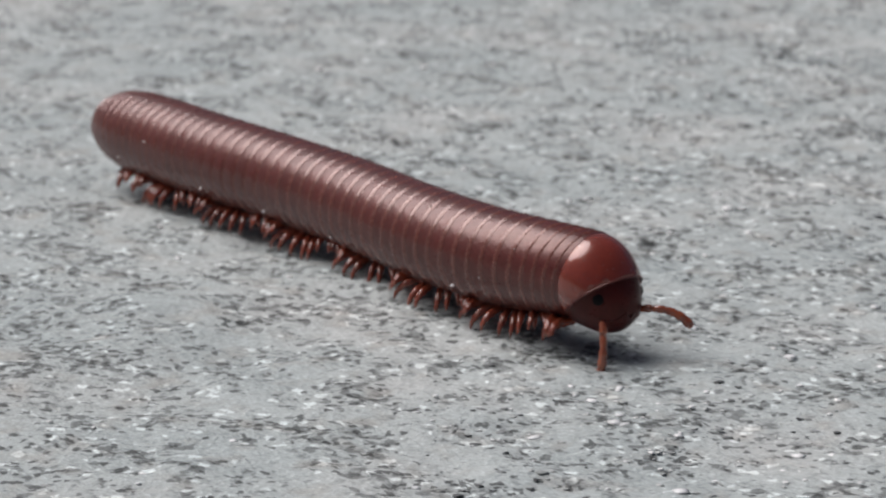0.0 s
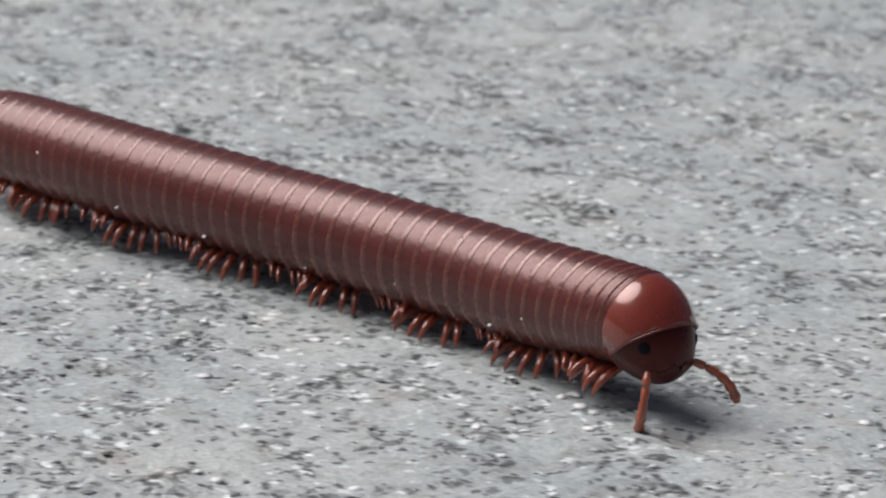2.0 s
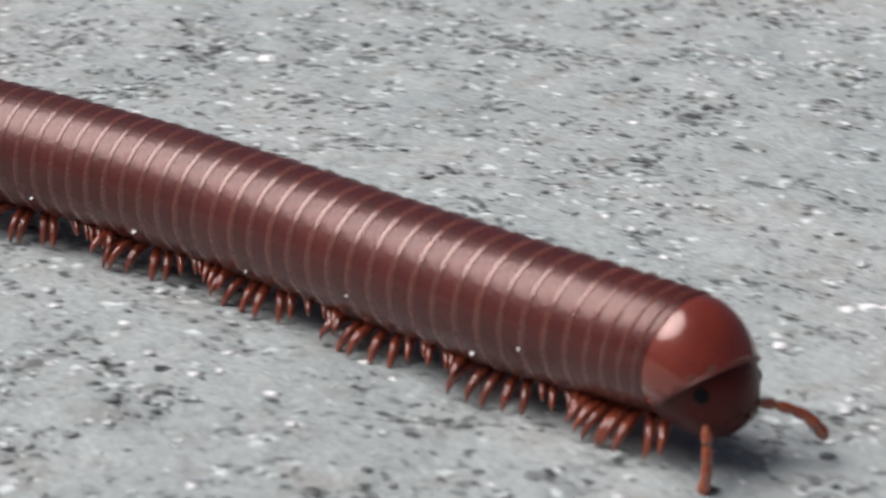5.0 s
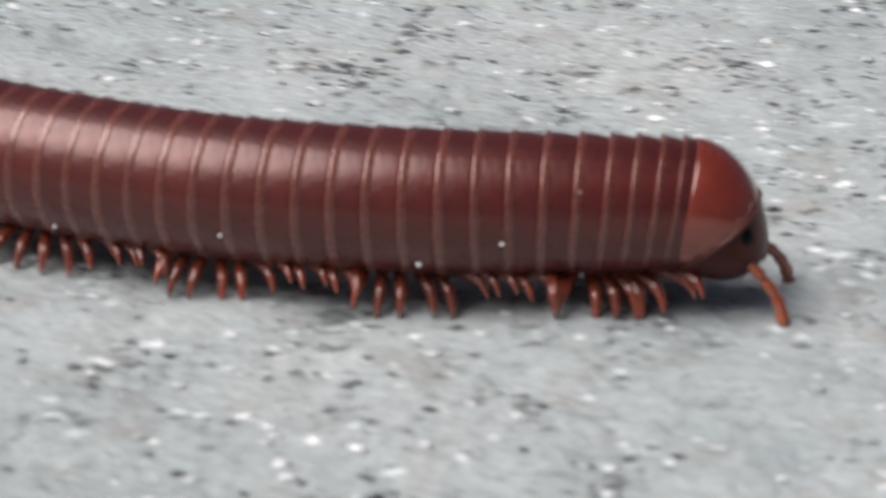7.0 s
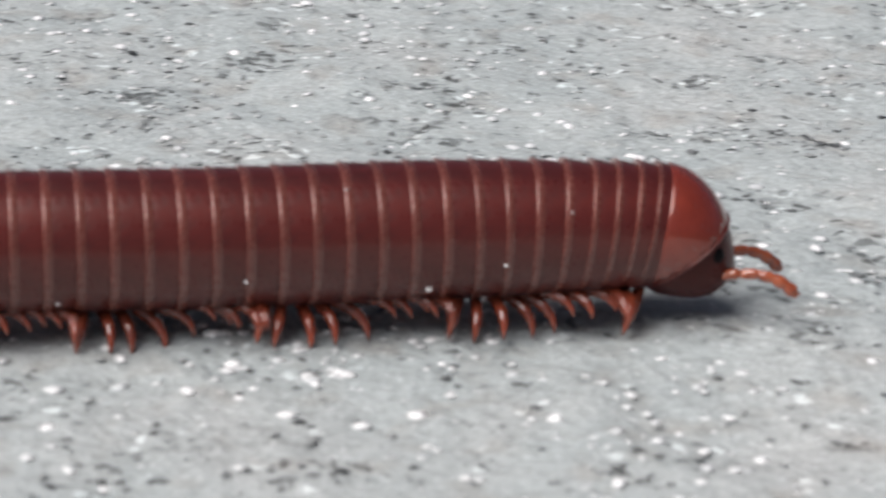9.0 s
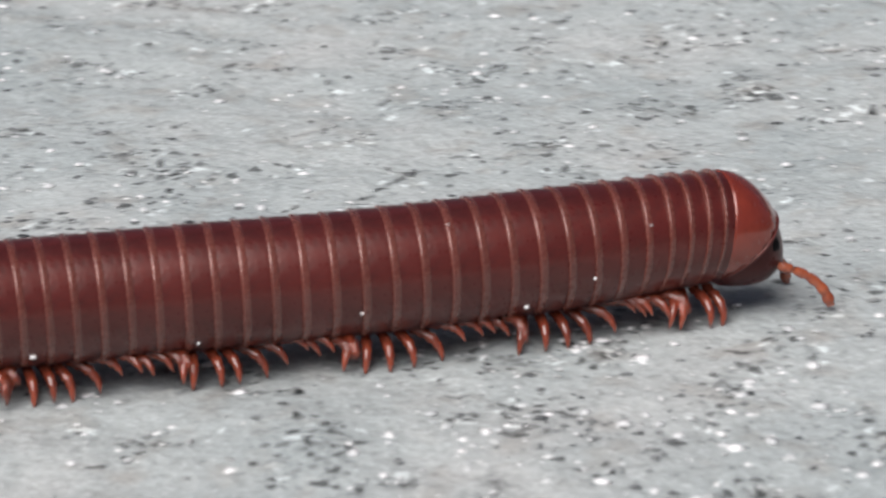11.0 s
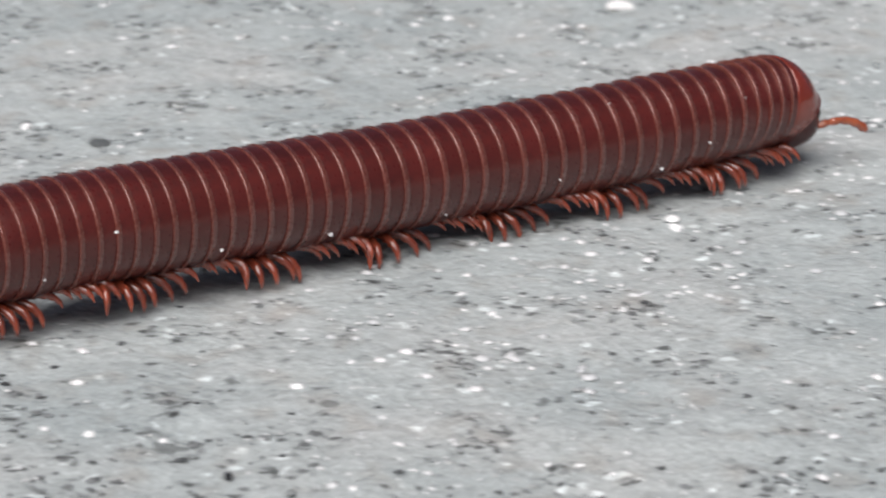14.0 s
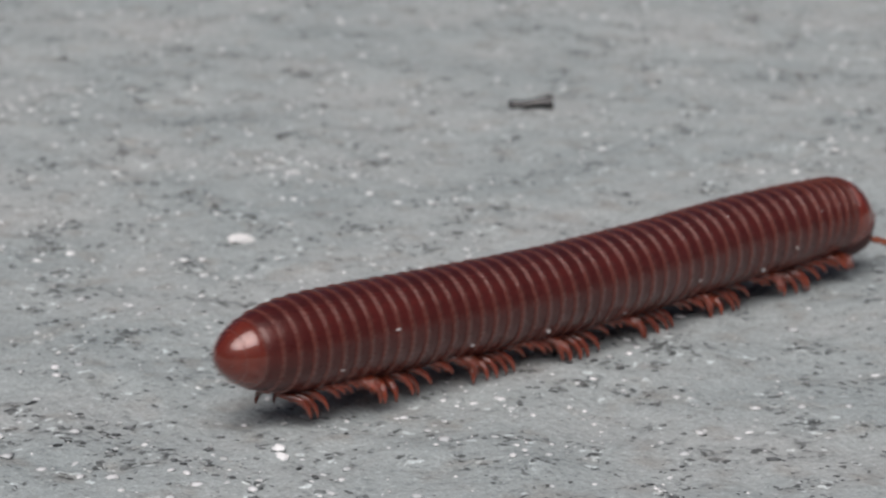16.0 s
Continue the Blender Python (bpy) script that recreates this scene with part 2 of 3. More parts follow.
def scatter(name, label, material, count, size, flat, seed, sink=0.35, skew=2.2, clump=0.6):
    """Loose and bedded grains, too many to count, as one piece of stuff."""
    rng = np.random.default_rng(seed)
    p = (1 + 5 ** 0.5) / 2
    ico = np.array([(-1, p, 0), (1, p, 0), (-1, -p, 0), (1, -p, 0), (0, -1, p), (0, 1, p),
                    (0, -1, -p), (0, 1, -p), (p, 0, -1), (p, 0, 1), (-p, 0, -1), (-p, 0, 1)]) / 1.9
    tri = np.array([int(c, 16) for c in "0b5051017" "07a0ab159" "5b4ba2a76718394342326" "368389" "495" "24b62a867981"]).reshape(-1, 3)
    cx, cy = np.arange(GX[0] + 2, GX[1] - 2, 2.0), np.arange(GY[0] + 2, GY[1] - 2, 2.0)
    share = np.exp(0.8 * soft_noise(rng, cx, cy, 14.0) + clump * soft_noise(rng, cx, cy, 4.6))
    ring = np.hypot(cx[:, None], cy[None] + 110)
    share = (share * (0.10 + np.minimum(1.2, (150 / ring) ** 1.4) * (ring > 80) * (ring < 330) * (np.abs(cx)[:, None] < 1.7 * (cy[None] + 120)))).ravel()
    cell = rng.choice(share.size, count, p=share / share.sum())
    x = cx[cell // len(cy)] + rng.uniform(-1, 1, count)
    y = cy[cell % len(cy)] + rng.uniform(-1, 1, count)
    r = size[0] * (size[1] / size[0]) ** (rng.random(count) ** skew)
    turn = rng.uniform(0, math.tau, count)
    stretch = rng.uniform(0.65, 1.35, (count, 2))
    wob = rng.uniform(0.7, 1.25, (count, 12, 1))
    v = ico[None] * wob * r[:, None, None]
    v[..., 0] *= stretch[:, :1]
    v[..., 1] *= stretch[:, 1:]
    v[..., 2] *= flat
    c, s = np.cos(turn)[:, None], np.sin(turn)[:, None]
    vx, vy = v[..., 0] * c - v[..., 1] * s + x[:, None], v[..., 0] * s + v[..., 1] * c + y[:, None]
    vz = v[..., 2] + (height_at(x, y) + r * flat * (1 - 2 * sink))[:, None]
    co = np.stack([vx, vy, vz], -1).reshape(-1, 3) * MM
    f = (tri[None] + 12 * np.arange(count)[:, None, None]).reshape(-1, 3).astype(np.int32)
    me = bpy.data.meshes.new(name)
    me.vertices.add(len(co))
    me.vertices.foreach_set("co", co.astype(np.float32).ravel())
    me.loops.add(f.size)
    me.loops.foreach_set("vertex_index", f.ravel())
    me.polygons.add(len(f))
    me.polygons.foreach_set("loop_start", np.arange(0, f.size, 3, dtype=np.int32))
    me.update(calc_edges=True)
    me.materials.append(material)
    return tagged(new(name, me), label, "sand", "", "stuff")


make_ground()
scatter("pale_sand", "bright white quartz grains bedded in the concrete", WHITE_GRAIN, 15000, (0.08, 0.40), 0.35, 11, 0.40, 1.6)
scatter("dark_sand", "small black grit scattered over the concrete", DARK_GRAIN, 24000, (0.07, 0.36), 0.16, 12, 0.55, 1.8, 1.2)
scatter("grey_sand", "grey sand grains bedded in the concrete", GREY_GRAIN, 26000, (0.08, 0.32), 0.20, 13, 0.55, 1.8)


# ---- the millipede ----
LENGTH = 60.9
KNOT0, KNOTSTEP = -270.0, 15.1562
KNOTS = [-7.01, -6.74, -6.38, -5.91, -4.80, -3.82, -1.23, 2.53, 5.73, 5.02, 5.38, 6.06, 3.18, 0.54, -1.89, -2.89, 1.41, 3.05, 6.40, 9.21, 8.66, 5.32, 3.75, 4.28, 3.60, 3.31, 2.80, 2.37, 3.63, 5.62, 4.88, 3.80, 2.70]
BODY = [
    (0, -176.56), (0.5, -167.03), (1, -156.49), (1.5, -145.76), (2, -135.10), (2.5, -124.80), (3, -114.25), (3.5, -102.66), (4, -91.62), (6.5, -36.49), (7, -23.9), (7.5, -11.61), (7.8, -5.50), (8, -1.76), (8.5, 9.39), (9, 21.35), (11.5, 78.05), (12, 89.12), (12.5, 100.57), (13, 112.06), (13.5, 124.22), (14, 135.72), (14.5, 147.40), (15, 158.25), (15.5, 169.2), (16, 181.17)]


# how the body departs from its track: sideways bend of the front, sway of the middle, drawing in and lifting of the front
BEND = [(0, 0), (6.5, 0), (7, 1.0), (7.5, 0.3), (8, 0), (11.5, -0.5), (12, 1.1), (12.5, 1.5), (13.2, 0.6), (14, 0), (14.5, -0.8), (15, -0.2), (16, 0)]
PULL = [(0, 0), (1.5, 0), (2, 0.4), (2.5, 1.1), (3, 1.4), (3.5, 0), (11.5, 0), (12, 0.8), (12.5, 1.1), (13.2, 0.4), (14, 0), (14.5, -0.9), (15, -0.3), (16, 0)]
RISE = [(0, 0.45), (1.5, 0.6), (2, 0.85), (2.5, 1.0), (3, 1.1), (3.5, 0.5), (4, 0.5), (6.5, 0), (16, 0)]
SIDE = [(0, 1.8), (0.5, 2.0), (1, 1.0), (1.5, 0.2), (2, 0.5), (2.5, 1.0), (3, 0.8), (3.5, 0.5), (4, 0), (16, 0)]


def table(t, rows):
    return float(np.interp(t, [r[0] for r in rows], [r[1] for r in rows]))


def path_y(x):
    """Sideways place and slope of the millipede's track at x (millimetres)."""
    u = min(max((x - KNOT0) / KNOTSTEP, 1.0), len(KNOTS) - 2.001)
    i = int(u)
    w = u - i
    a, b, c, d = KNOTS[i - 1], KNOTS[i], KNOTS[i + 1], KNOTS[min(i + 2, len(KNOTS) - 1)]
    y = ((1 - w) ** 3 * a + (3 * w ** 3 - 6 * w * w + 4) * b + (-3 * w ** 3 + 3 * w * w + 3 * w + 1) * c + w ** 3 * d) / 6
    dy = (-3 * (1 - w) ** 2 * a + (9 * w * w - 12 * w) * b + (-9 * w * w + 6 * w + 3) * c + 3 * w * w * d) / 6 / KNOTSTEP
    return y, dy


def head_x(t):
    return table(t, BODY)


def on_path(t, back, z):
    """Pose on the track, so far behind the front of the head, facing along it."""
    x = head_x(t) - back - table(t, PULL) * max(0.0, 1 - back / 26) ** 2
    y, dy = path_y(x)
    k, bend = max(0.0, 1 - back / 15), table(t, BEND)
    y, dy = y + bend * k * k, dy + 2 * bend * k / 15
    y += table(t, SIDE) * math.exp(-((back - 30) / 14) ** 2)
    rise = max(0.0, 1 - back / 12) * table(t, RISE) if z else 0.0
    stoop = max(0.0, 1 - back / 10) if z else 0.0
    sag = float(np.interp(back, (2, 10, 22, 32, 42, 50, 60), (0.1, -0.08, -0.24, -0.16, 0.12, 0.30, 0.25))) if z else 0.0
    return pose(x * MM, y * MM, (z + sag + rise + 0.02 * stoop) * MM, 0, 15 * stoop, math.degrees(math.atan(dy)))


def girth(back):
    """Body radius at a distance behind the front of the head."""
    r = DIA / 2 * (0.90 + 0.10 * min(1, max(0, back - 3.0) / 9) ** 0.8)
    end = LENGTH - back
    if end < 8:
        r *= max(0.02, 1 - (1 - max(end, 0) / 8) ** 2.6) ** 0.58
    return r


def ring_profile(r0, r1, p):
    """From the tucked front edge (radius r0) to the rear edge (r1)."""
    h = p / 2
    mid = lambda k: r0 + (r1 - r0) * k
    return [(h + 0.22, 0.89 * r0), (h + 0.10, 0.968 * r0), (h * 0.85, 0.976 * mid(0.1)), (h * 0.50, 0.982 * mid(0.25)),
            (h * 0.15, 0.987 * mid(0.45)), (-h * 0.20, 0.990 * mid(0.6)), (-h * 0.45, 0.991 * mid(0.75)),
            (-h * 0.60, 0.991 * mid(0.88)), (-h * 0.90, 0.991 * r1), (-h * 0.95, 0.90 * r1)]


def rim_profile(r0, r1, p):
    """The swollen rear edge of a ring."""
    h = p / 2
    return [(-h * 0.50, 0.980 * r1), (-h * 0.52, 0.9925 * r1), (-h * 0.62, 0.996 * r1), (-h * 0.74, 1.002 * r1), (-h * 0.86, 1.008 * r1),
            (-h * 0.96, 1.010 * r1), (-h * 1.03, 1.005 * r1), (-h * 1.08, 0.990 * r1), (-h * 1.10, 0.93 * r1)]


def leg_mesh(side):
    """One bent, jointed leg: hip at the origin, foot out to the side and down on the ground."""
    pts, rad = [], []
    joints = [(0.0, -0.20, 0.10, 0.24), (0.03, 0.45, 0.05, 0.28), (0.05, 1.05, 0.08, 0.30), (0.05, 1.62, -0.02, 0.28),
              (0.02, 2.05, -0.24, 0.23), (-0.03, 2.32, -0.54, 0.16), (-0.06, 2.42, -0.82, 0.05)]
    for n, (x, y, z, r) in enumerate(joints):
        if 0 < n < len(joints) - 1:
            px, py, pz, _ = joints[n - 1]
            k = 0.80
            pts.append((px + (x - px) * k, side * (py + (y - py) * k), pz + (z - pz) * k))
            rad.append(r * 1.03)
            pts.append((x, side * y, z))
            rad.append(r * 0.80)
        else:
            pts.append((x, side * y, z))
            rad.append(r)
    bm = tube(pts, [r * 0.95 for r in rad], 8)
    bmesh.ops.scale(bm, vec=(MM, 0.90 * MM, MM), verts=bm.verts)
    me = bpy.data.meshes.new("leg")
    bm.to_mesh(me)
    bm.free()
    return me


LEG_MESH = {-1: leg_mesh(-1), 1: leg_mesh(1)}
HIP_Y, HIP_Z = 0.55, -2.84
millipede = tagged(new("millipede"), "long reddish-brown millipede with glossy rings and orange legs, crawling", "millipede")
RINGS, LEGS, ANTENNAE = [], [], []


def make_rings():
    backs, b = [], 3.3
    steps = [0.62, 0.80, 0.90, 0.95, 1.12, 1.22, 1.24, 1.27]
    k = 0
    while b < LENGTH - 1.6:
        p = steps[k] if k < len(steps) else round(float(np.interp(b, (10, 26, 40, 58), (1.38, 1.34, 1.18, 1.0))) / 0.04) * 0.04
        backs.append((b, p))
        b += p
        k += 1
    meshes = {}
    for n, (b, p) in enumerate(backs):
        c = b + p / 2
        r0, r1 = girth(b), girth(b + p)
        key = (round(r0, 3), round(r1, 3), p)
        if key not in meshes:
            ob = link("ring", revolved(ring_profile(r0, r1, p), 44), SHELL, millipede, "glossy dark reddish-brown body ring")
            rim = link("rim", revolved(rim_profile(r0, r1, p), 44), RIM, ob, "thin tan rear edge of the ring")
            meshes[key] = (ob.data, rim.data)
        else:
            ob = shared("ring", meshes[key][0], SHELL, millipede, "glossy dark reddish-brown body ring")
            rim = shared("rim", meshes[key][1], RIM, ob, "thin tan rear edge of the ring")
        RINGS.append((ob, c))
        if LENGTH - c < 4.2:
            continue
        pairs = (0.0,) if n < 2 else (0.26 * p, -0.26 * p)
        for dx in pairs:
            for side in (-1, 1):
                leg = shared("leg", LEG_MESH[side], LEGGY, ob, "slender orange-brown jointed leg")
                LEGS.append((leg, side, dx, c - dx))
    return b


TAIL_AT = make_rings()


def make_tail():
    r = girth(TAIL_AT)
    n = LENGTH - TAIL_AT
    prof = [(0.25, 0.93 * r), (0.1, 0.97 * r)] + [(-n * k / 7, girth(TAIL_AT + n * k / 7)) for k in range(7)] + [(-n, 0.0)]
    ob = link("tail", revolved(prof, 36), COLLAR, millipede, "smooth rounded reddish tail end")
    RINGS.append((ob, TAIL_AT))


make_tail()


def make_head():
    """Collar shield, head capsule, eyes, mouth plate and antennae; the origin lies on the axis at the collar's rear edge."""
    back = 3.3
    prof = [(-0.10, 2.55), (-0.12, 2.67), (0.0, 2.70)]
    for k in range(1, 13):
        a = k / 12 * math.pi / 2
        prof.append((3.72 * math.sin(a), 2.70 * math.cos(a) ** 0.86 if k < 12 else 0.0))
    bm = revolved(prof, 56)
    for v in bm.verts:
        v.co.z -= 0.12 * max(0, v.co.x) ** 2
    bmesh.ops.bisect_plane(bm, geom=bm.verts[:] + bm.edges[:] + bm.faces[:], plane_co=(0.0, 0, -2.15),
                           plane_no=Vector((-1.12, 0, 1)).normalized(), clear_inner=True)
    edge = [v.co.copy() for v in bm.verts if v.is_boundary and v.co.x > 0.02]
    bmesh.ops.solidify(bm, geom=bm.faces[:], thickness=0.07)
    collar = link("collar", bm, COLLAR, millipede, "smooth shiny reddish-brown neck shield")
    RINGS.append((collar, back))
    edge.sort(key=lambda q: math.atan2(q.y, q.x))
    link("lip", tube(edge, [0.07] * len(edge), 8), SHELL, collar, "dark rounded lower edge of the neck shield")
    full = [(-0.12, 2.55)] + [(3.56 * math.sin(k / 14 * math.pi / 2), 2.52 * max(0.0, math.cos(k / 14 * math.pi / 2)) ** 0.86 if k < 14 else 0.0) for k in range(15)]
    bm = revolved(full, 56)
    for v in bm.verts:
        r = math.hypot(v.co.y, v.co.z)
        low = min(1.0, max(0.0, -v.co.z / max(r, 0.01) - 0.05) / 0.6)
        low = low * low * (3 - 2 * low)
        v.co.z -= 0.12 * max(0, v.co.x) ** 2 * (1 - 0.75 * low)
        if r > 0.01 and v.co.x > 0:
            blunt = 2.68 * (1 - min(1, v.co.x / 3.56) ** 3.0) ** (1 / 2.4)
            k = 1 + low * (max(blunt, r) / r - 1)
            v.co.y, v.co.z = v.co.y * (1 + (k - 1) * 0.7), v.co.z * k
        v.co.z *= 1 + 0.09 * low
    head = link("head", bm, FACE, millipede, "dark glossy reddish head capsule")
    RINGS.append((head, back))
    for side in (-1, 1):
        bm = bmesh.new()
        bmesh.ops.create_uvsphere(bm, u_segments=16, v_segments=10, radius=1.0)
        for v in bm.verts:
            # eye drawn oversized, its black also painting the shade below the collar
            v.co = (2.12 + 0.62 * v.co.x, side * (1.62 + 0.42 * v.co.y), -0.34 + 0.52 * v.co.z)
        link("eye", bm, EYE_AND_SHADE, head, "black eye patch, widened to include the shade under the neck shield")
        pts, rad = antenna_line()
        ant = link("antenna", tube(pts, rad, 10), ANT, millipede, "orange jointed antenna")
        ANTENNAE.append((ant, side))


def antenna_line():
    """Seven joints along +x, drooping towards the tip, thickest near the end."""
    pts, rad = [], []
    x = z = 0.0
    for n, (length, droop, r) in enumerate([(0.35, -8, 0.17), (0.90, -6, 0.18), (0.85, 2, 0.18), (0.75, 14, 0.19), (0.70, 30, 0.21), (0.62, 44, 0.22), (0.2, 50, 0.15)]):
        a, length = radians(droop), 0.87 * length
        for k, w in ((0.06, 0.82), (0.35, 1.0), (0.75, 1.1), (0.97, 0.95)):
            pts.append((x + length * k * math.cos(a), 0, z - length * k * math.sin(a)))
            rad.append(r * w * 1.3)
        x, z = x + length * math.cos(a), z - length * math.sin(a)
    return pts, rad


make_head()


def make_specks():
    """Pale dust grains stuck to the shell: place behind the head and angle round the body."""
    spots = [(13.4, -35, 0.17), (36.2, -34, 0.17), (49.4, 11, 0.14), (16.8, 56, 0.15), (10.2, -12, 0.10), (21.0, -18, 0.09),
             (28.5, -38, 0.11), (43.0, -30, 0.12), (7.5, 30, 0.09), (53.5, -25, 0.11)]
    for back, angle, size in spots:
        ring, at = min(((ob, c) for ob, c in RINGS if ob.name.startswith("ring")), key=lambda q: abs(q[1] - back))
        bm = bmesh.new()
        bmesh.ops.create_icosphere(bm, subdivisions=1, radius=1.0)
        r, a = girth(back), radians(angle)
        for v in bm.verts:
            q = v.co * size * random.uniform(0.7, 1.2)
            v.co = (at - back + q.x, -(r + 0.5 * q.y) * math.cos(a) - q.z * math.sin(a) * 0.8, (r + 0.5 * q.y) * math.sin(a) + q.z * math.cos(a) * 0.8)
        link("dust_grain", bm, CHIP, ring, "pale dust grain stuck to the shell", False)


make_specks()


# ---- loose pieces on the concrete ----
def loose(name, label, category, material, x, y, size, flat, seed, group=""):
    rng = random.Random(seed)
    bm = bmesh.new()
    bmesh.ops.create_icosphere(bm, subdivisions=2, radius=1.0)
    sx, sy = rng.uniform(0.8, 1.25), rng.uniform(0.6, 1.0)
    for v in bm.verts:
        n = 1 + 0.28 * noise.noise(v.co * 1.4 + Vector((seed, 0, 0)))
        v.co = (v.co.x * n * size * sx, v.co.y * n * size * sy, max(-0.3, v.co.z * n) * size * flat)
    ob = link(name, bm, material, None, "", False)
    ob.matrix_world = pose(x * MM, y * MM, (float(height_at(np.array([x]), np.array([y]))[0]) + 0.25 * size * flat) * MM, 0, 0, rng.uniform(0, 180))
    return tagged(ob, label, category, group)


def make_husk(x, y, turn):
    """A short black hollow husk with one flared open end."""
    outer = [(-1.15, 0.20), (-1.1, 0.27), (-0.6, 0.26), (0.0, 0.27), (0.6, 0.32), (1.0, 0.40), (1.14, 0.43), (1.15, 0.38), (0.9, 0.30), (0.2, 0.20), (-0.9, 0.16), (-1.05, 0.0)]
    bm = revolved(outer, 20, 0.9)
    for v in bm.verts:
        v.co.z += 0.05 * math.sin(3 * v.co.x) + 0.02 * noise.noise(v.co * 4)
    ob = link("husk", bm, TUBE)
    ob.data.transform(Matrix.Scale(1.7, 4))
    ob.matrix_world = pose(x * MM, y * MM, 0.52 * MM, 0, -3, turn)
    tagged(ob, "small black hollow plant husk with a flared open end", "debris")


make_husk(199.3, 58.2, -38)
loose("stone_chip", "flat pale stone chip lying on the concrete", "stone", CHIP, 150.2, 37.7, 1.25, 0.33, 3)
loose("pebble", "tiny black pebble on the concrete", "stone", SLATE, 80.2, -18.7, 0.36, 0.8, 4)
loose("stone_flake", "dark grey flat stone flake lying on the concrete", "stone", FLINT, 101.9, 29.2, 0.72, 0.26, 6)
for n, (x, y, size) in enumerate([
    (-206.3, 28.1, 0.42), (-218.3, 28.5, 0.35), (-190.4, 50.1, 0.30), (-126.3, 38.4, 0.60), (-152.1, 47.3, 0.35), (4.5, 38.2, 0.28), (0.7, 37.3, 0.20), (-5.3, 30.8, 0.25), (-32.5, 33.8, 0.35), (-31.5, 30.4, 0.35), (-34.6, 21.9, 0.40), (120.7, -2.8, 0.60), (77.6, -10.7, 0.40), (80.6, -4.5, 0.30), (70.1, -6.9, 0.30), (89.1, -11.1, 0.35), (138.1, 42.1, 0.40), (167.2, 42.9, 0.30), (-1.0, -1.4, 0.35), (13.7, -2.4, 0.35), (0.5, 1.9, 0.32), (-14.0, -4.8, 0.50), (100.1, 35.0, 0.50), (121.2, -1.9, 0.50)]):
    loose("quartz_grain", "bright white quartz grain bedded in the concrete", "sand grain", WHITE_GRAIN, x, y, size, 0.5, 20 + n, "larger quartz grains")


def quartz_patch(x, y, reach, tilt, count, seed):
    """A loose drift of bright grains, longest along one direction."""
    rng = random.Random(seed)
    c, w = math.cos(radians(tilt)), math.sin(radians(tilt))
    for n in range(count):
        u, v = rng.gauss(0, reach), rng.gauss(0, reach * 0.35)
        loose("quartz_grain", "bright white quartz grain bedded in the concrete", "sand grain", WHITE_GRAIN, x + u * c - v * w, y + u * w + v * c,
              0.16 + 0.36 * rng.random() ** 2, 0.4, seed * 50 + n, "larger quartz grains")


quartz_patch(-73, 26.5, 6.0, 50, 30, 7)
quartz_patch(-158, 47, 8.0, -35, 30, 8)
quartz_patch(11, 11.3, 2.0, -50, 10, 9)


# ---- what moves ----
WAVE, BEAT = 7.9, 0.52        # length of the leg wave (mm) and its period (s)
BUNCH = [(0, 233.47), (7, 127.07), (7.5, 119.78), (8, 112.97), (9, 99.51), (11.5, 61.83), (12, 54.86), (13, 40.77), (14, 26.20), (16, -4.20)]


# over one beat: lifted and trailing, brought forwards, set down, then pushed back
SWING = (0, 0.06, 0.14, 0.26, 0.62, 0.72, 1.0), (-12, -6, 22, 40, 54, 38, -12)
LIFT = (0, 0.06, 0.14, 0.60, 0.70, 1.0), (-15, 2, 12, 15, -15, -15)


def leg_pose(t, side, dx, back):
    """A leg's swing about its hip: the wave of steps runs forwards along the body."""
    crest = float(np.interp(t, [r[0] for r in BUNCH], [r[1] for r in BUNCH]))
    w = ((back - crest) / WAVE + 0.12) % 1.0
    odd = math.sin(37.7 * back + 5 * side)          # no two legs step quite alike
    swing = float(np.interp(w, *SWING)) + 9 * odd
    lift = float(np.interp(w, *LIFT)) * (1 + 0.25 * math.sin(91.3 * back + side))
    turn = pose(0, 0, 0, lift * side, 0, 0)
    return pose(dx * MM, side * HIP_Y * MM, HIP_Z * MM, 0, 0, -side * swing) @ turn


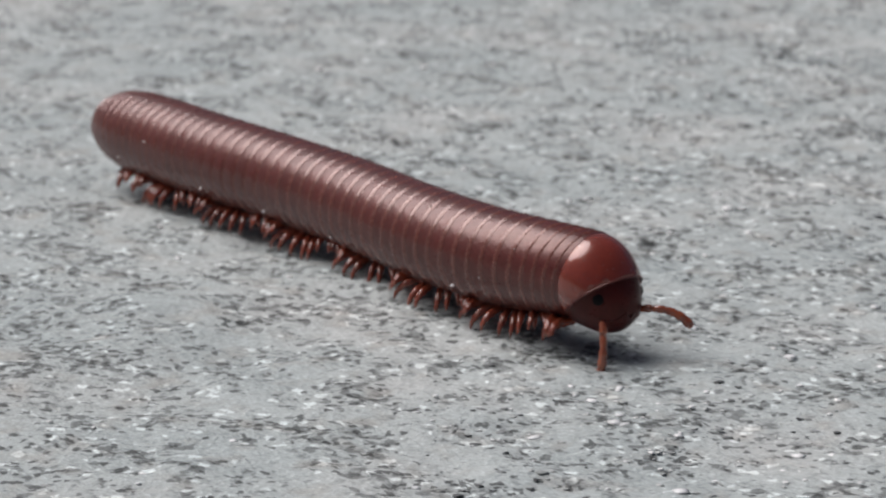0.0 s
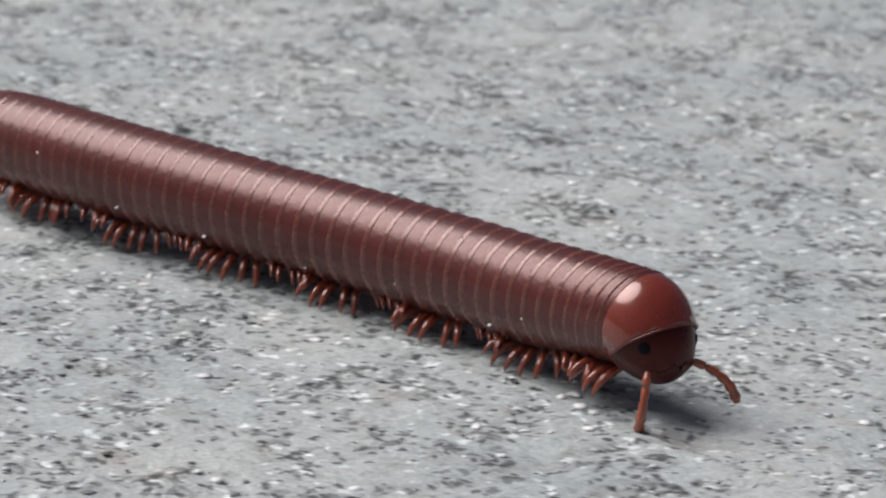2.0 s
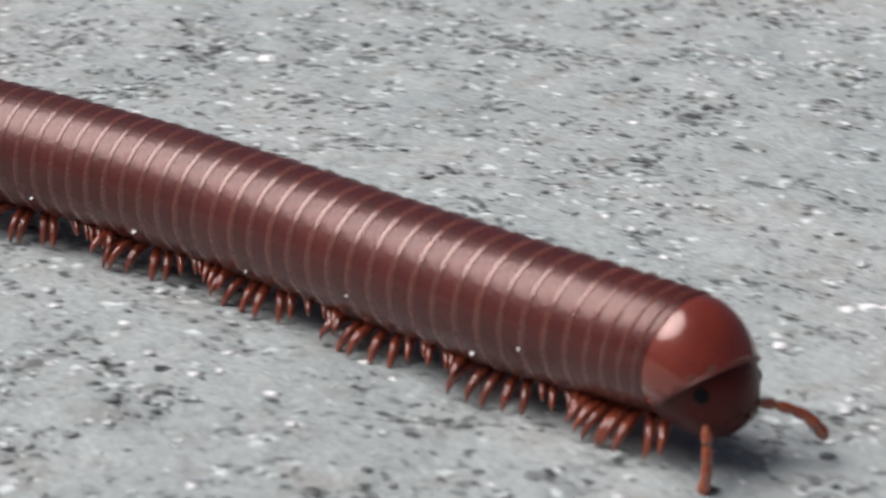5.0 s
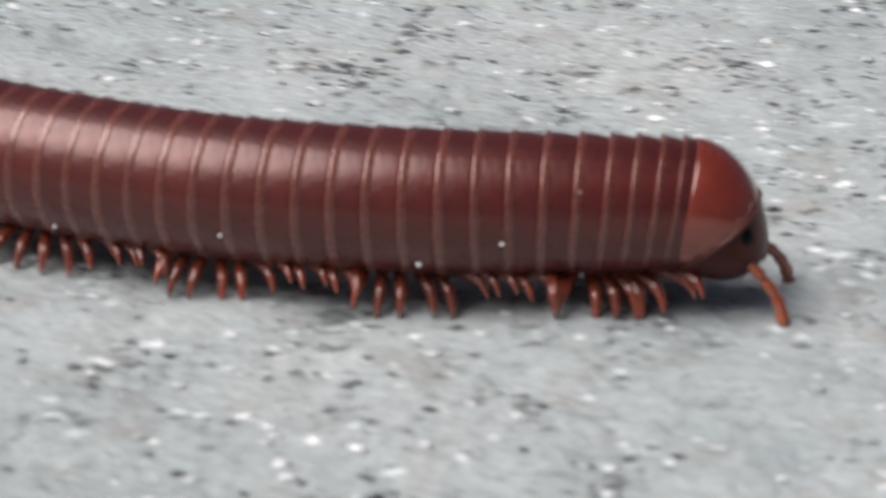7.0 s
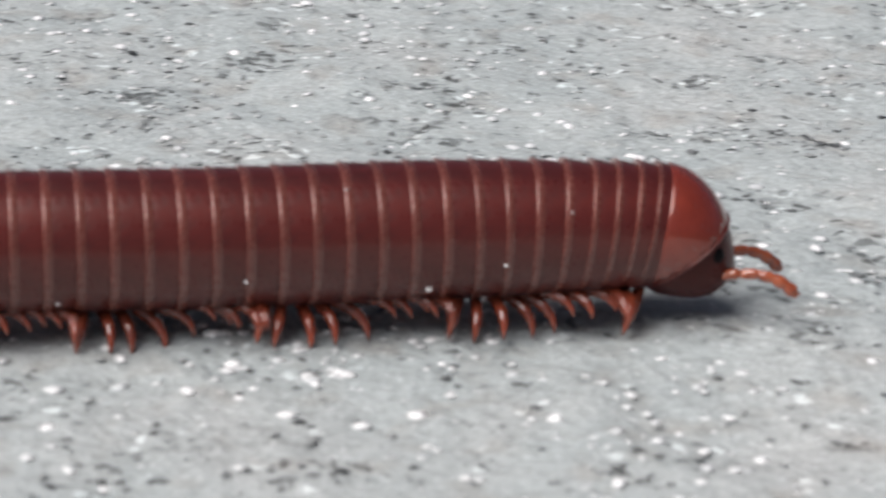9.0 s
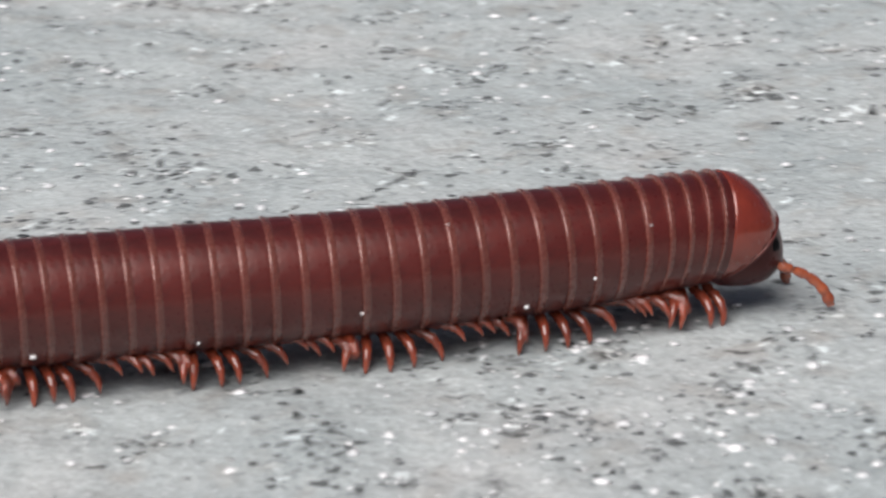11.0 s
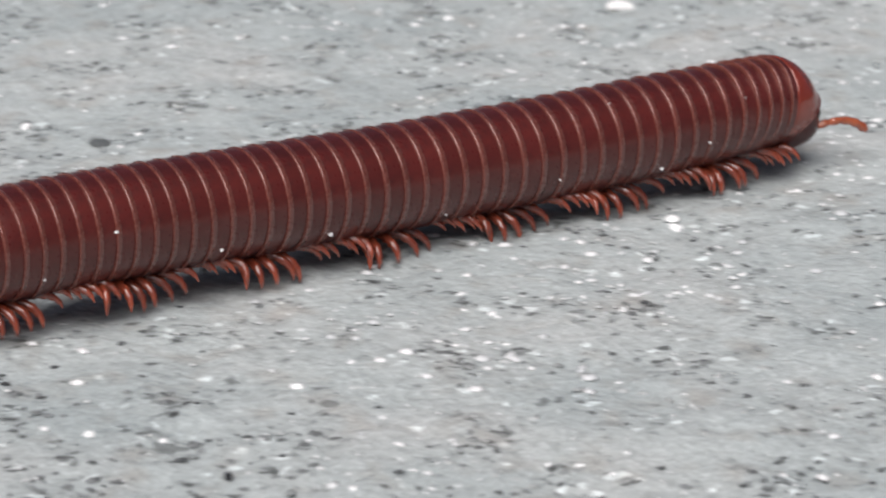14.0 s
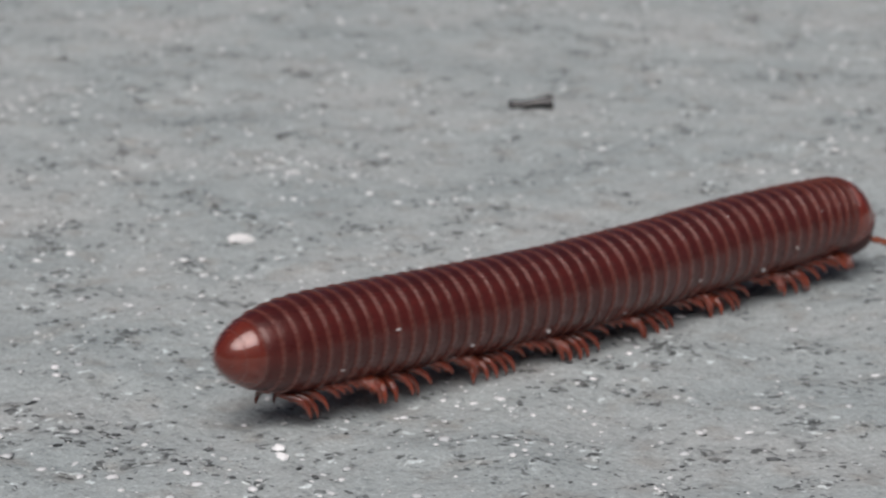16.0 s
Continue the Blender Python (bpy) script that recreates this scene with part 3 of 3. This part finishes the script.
# seconds; outward turn and downward tilt of the camera-side antenna, then of the other
FEELERS = [(0, 28, 58, 34, -8), (0.5, 24, 62, 30, 8), (1, 26, 54, 38, 10), (1.5, 22, 62, 36, 4), (2, 40, 52, 34, 14), (2.5, 20, 76, 38, -24),
           (3, 22, 58, 36, 6), (3.5, 14, 70, 34, 4), (4, 34, 54, 38, -2), (6.5, 30, 62, 36, 10), (7, 24, 36, 20, 30), (7.5, 20, 16, 20, 0),
           (8, 24, 26, 20, -12), (8.5, 16, -8, 16, -4), (9, 14, -16, 14, -8), (11.5, 22, 20, 20, 30), (12, 20, -20, 24, 10), (12.5, 14, -18, 24, 20),
           (13, 26, 8, 20, 20), (13.5, 22, 0, 20, 20), (14, 20, -18, 24, 20), (14.5, 20, -2, 24, 20), (15, 22, -4, 20, 20), (15.5, 22, 14, 20, 20), (16, 22, 8, 20, 20)]


def antenna_pose(t, side):
    """Tapping feelers: the set tilts at the half seconds, quick taps between them."""
    k = 1 if side < 0 else 3
    out, down = (float(np.interp(t, [r[0] for r in FEELERS], [r[k + j] for r in FEELERS])) for j in (0, 1))
    tap = math.sin(math.tau * t) ** 2
    out += tap * 9 * math.sin(t * 7.3 + side)
    down += tap * 14 * math.sin(t * 9.1 + 1.7 * side)
    return pose(2.58 * MM, side * 1.36 * MM, -1.36 * MM, 0, down, side * out)


def motions():
    times = sorted({r[0] for r in BODY} | {k / 2 for k in range(33)})
    base = {t: on_path(t, 30.0, 0.0) for t in times}
    walk(millipede, [(t, base[t]) for t in times])
    for ob, back in RINGS:
        walk(ob, [(t, base[t].inverted() @ on_path(t, back, AXIS)) for t in times])
    beats = [k / 15 for k in range(241)]
    for leg, side, dx, back in LEGS:
        walk(leg, [(t, leg_pose(t, side, dx, back)) for t in beats])
    for ant, side in ANTENNAE:
        rows = []
        for t in (k / 10 for k in range(161)):
            near = min(max(t, 0), 16)
            local = on_path(near, 30.0, 0.0).inverted() @ on_path(near, 3.3, AXIS)
            rows.append((t, local @ antenna_pose(t, side)))
        walk(ant, rows)


motions()
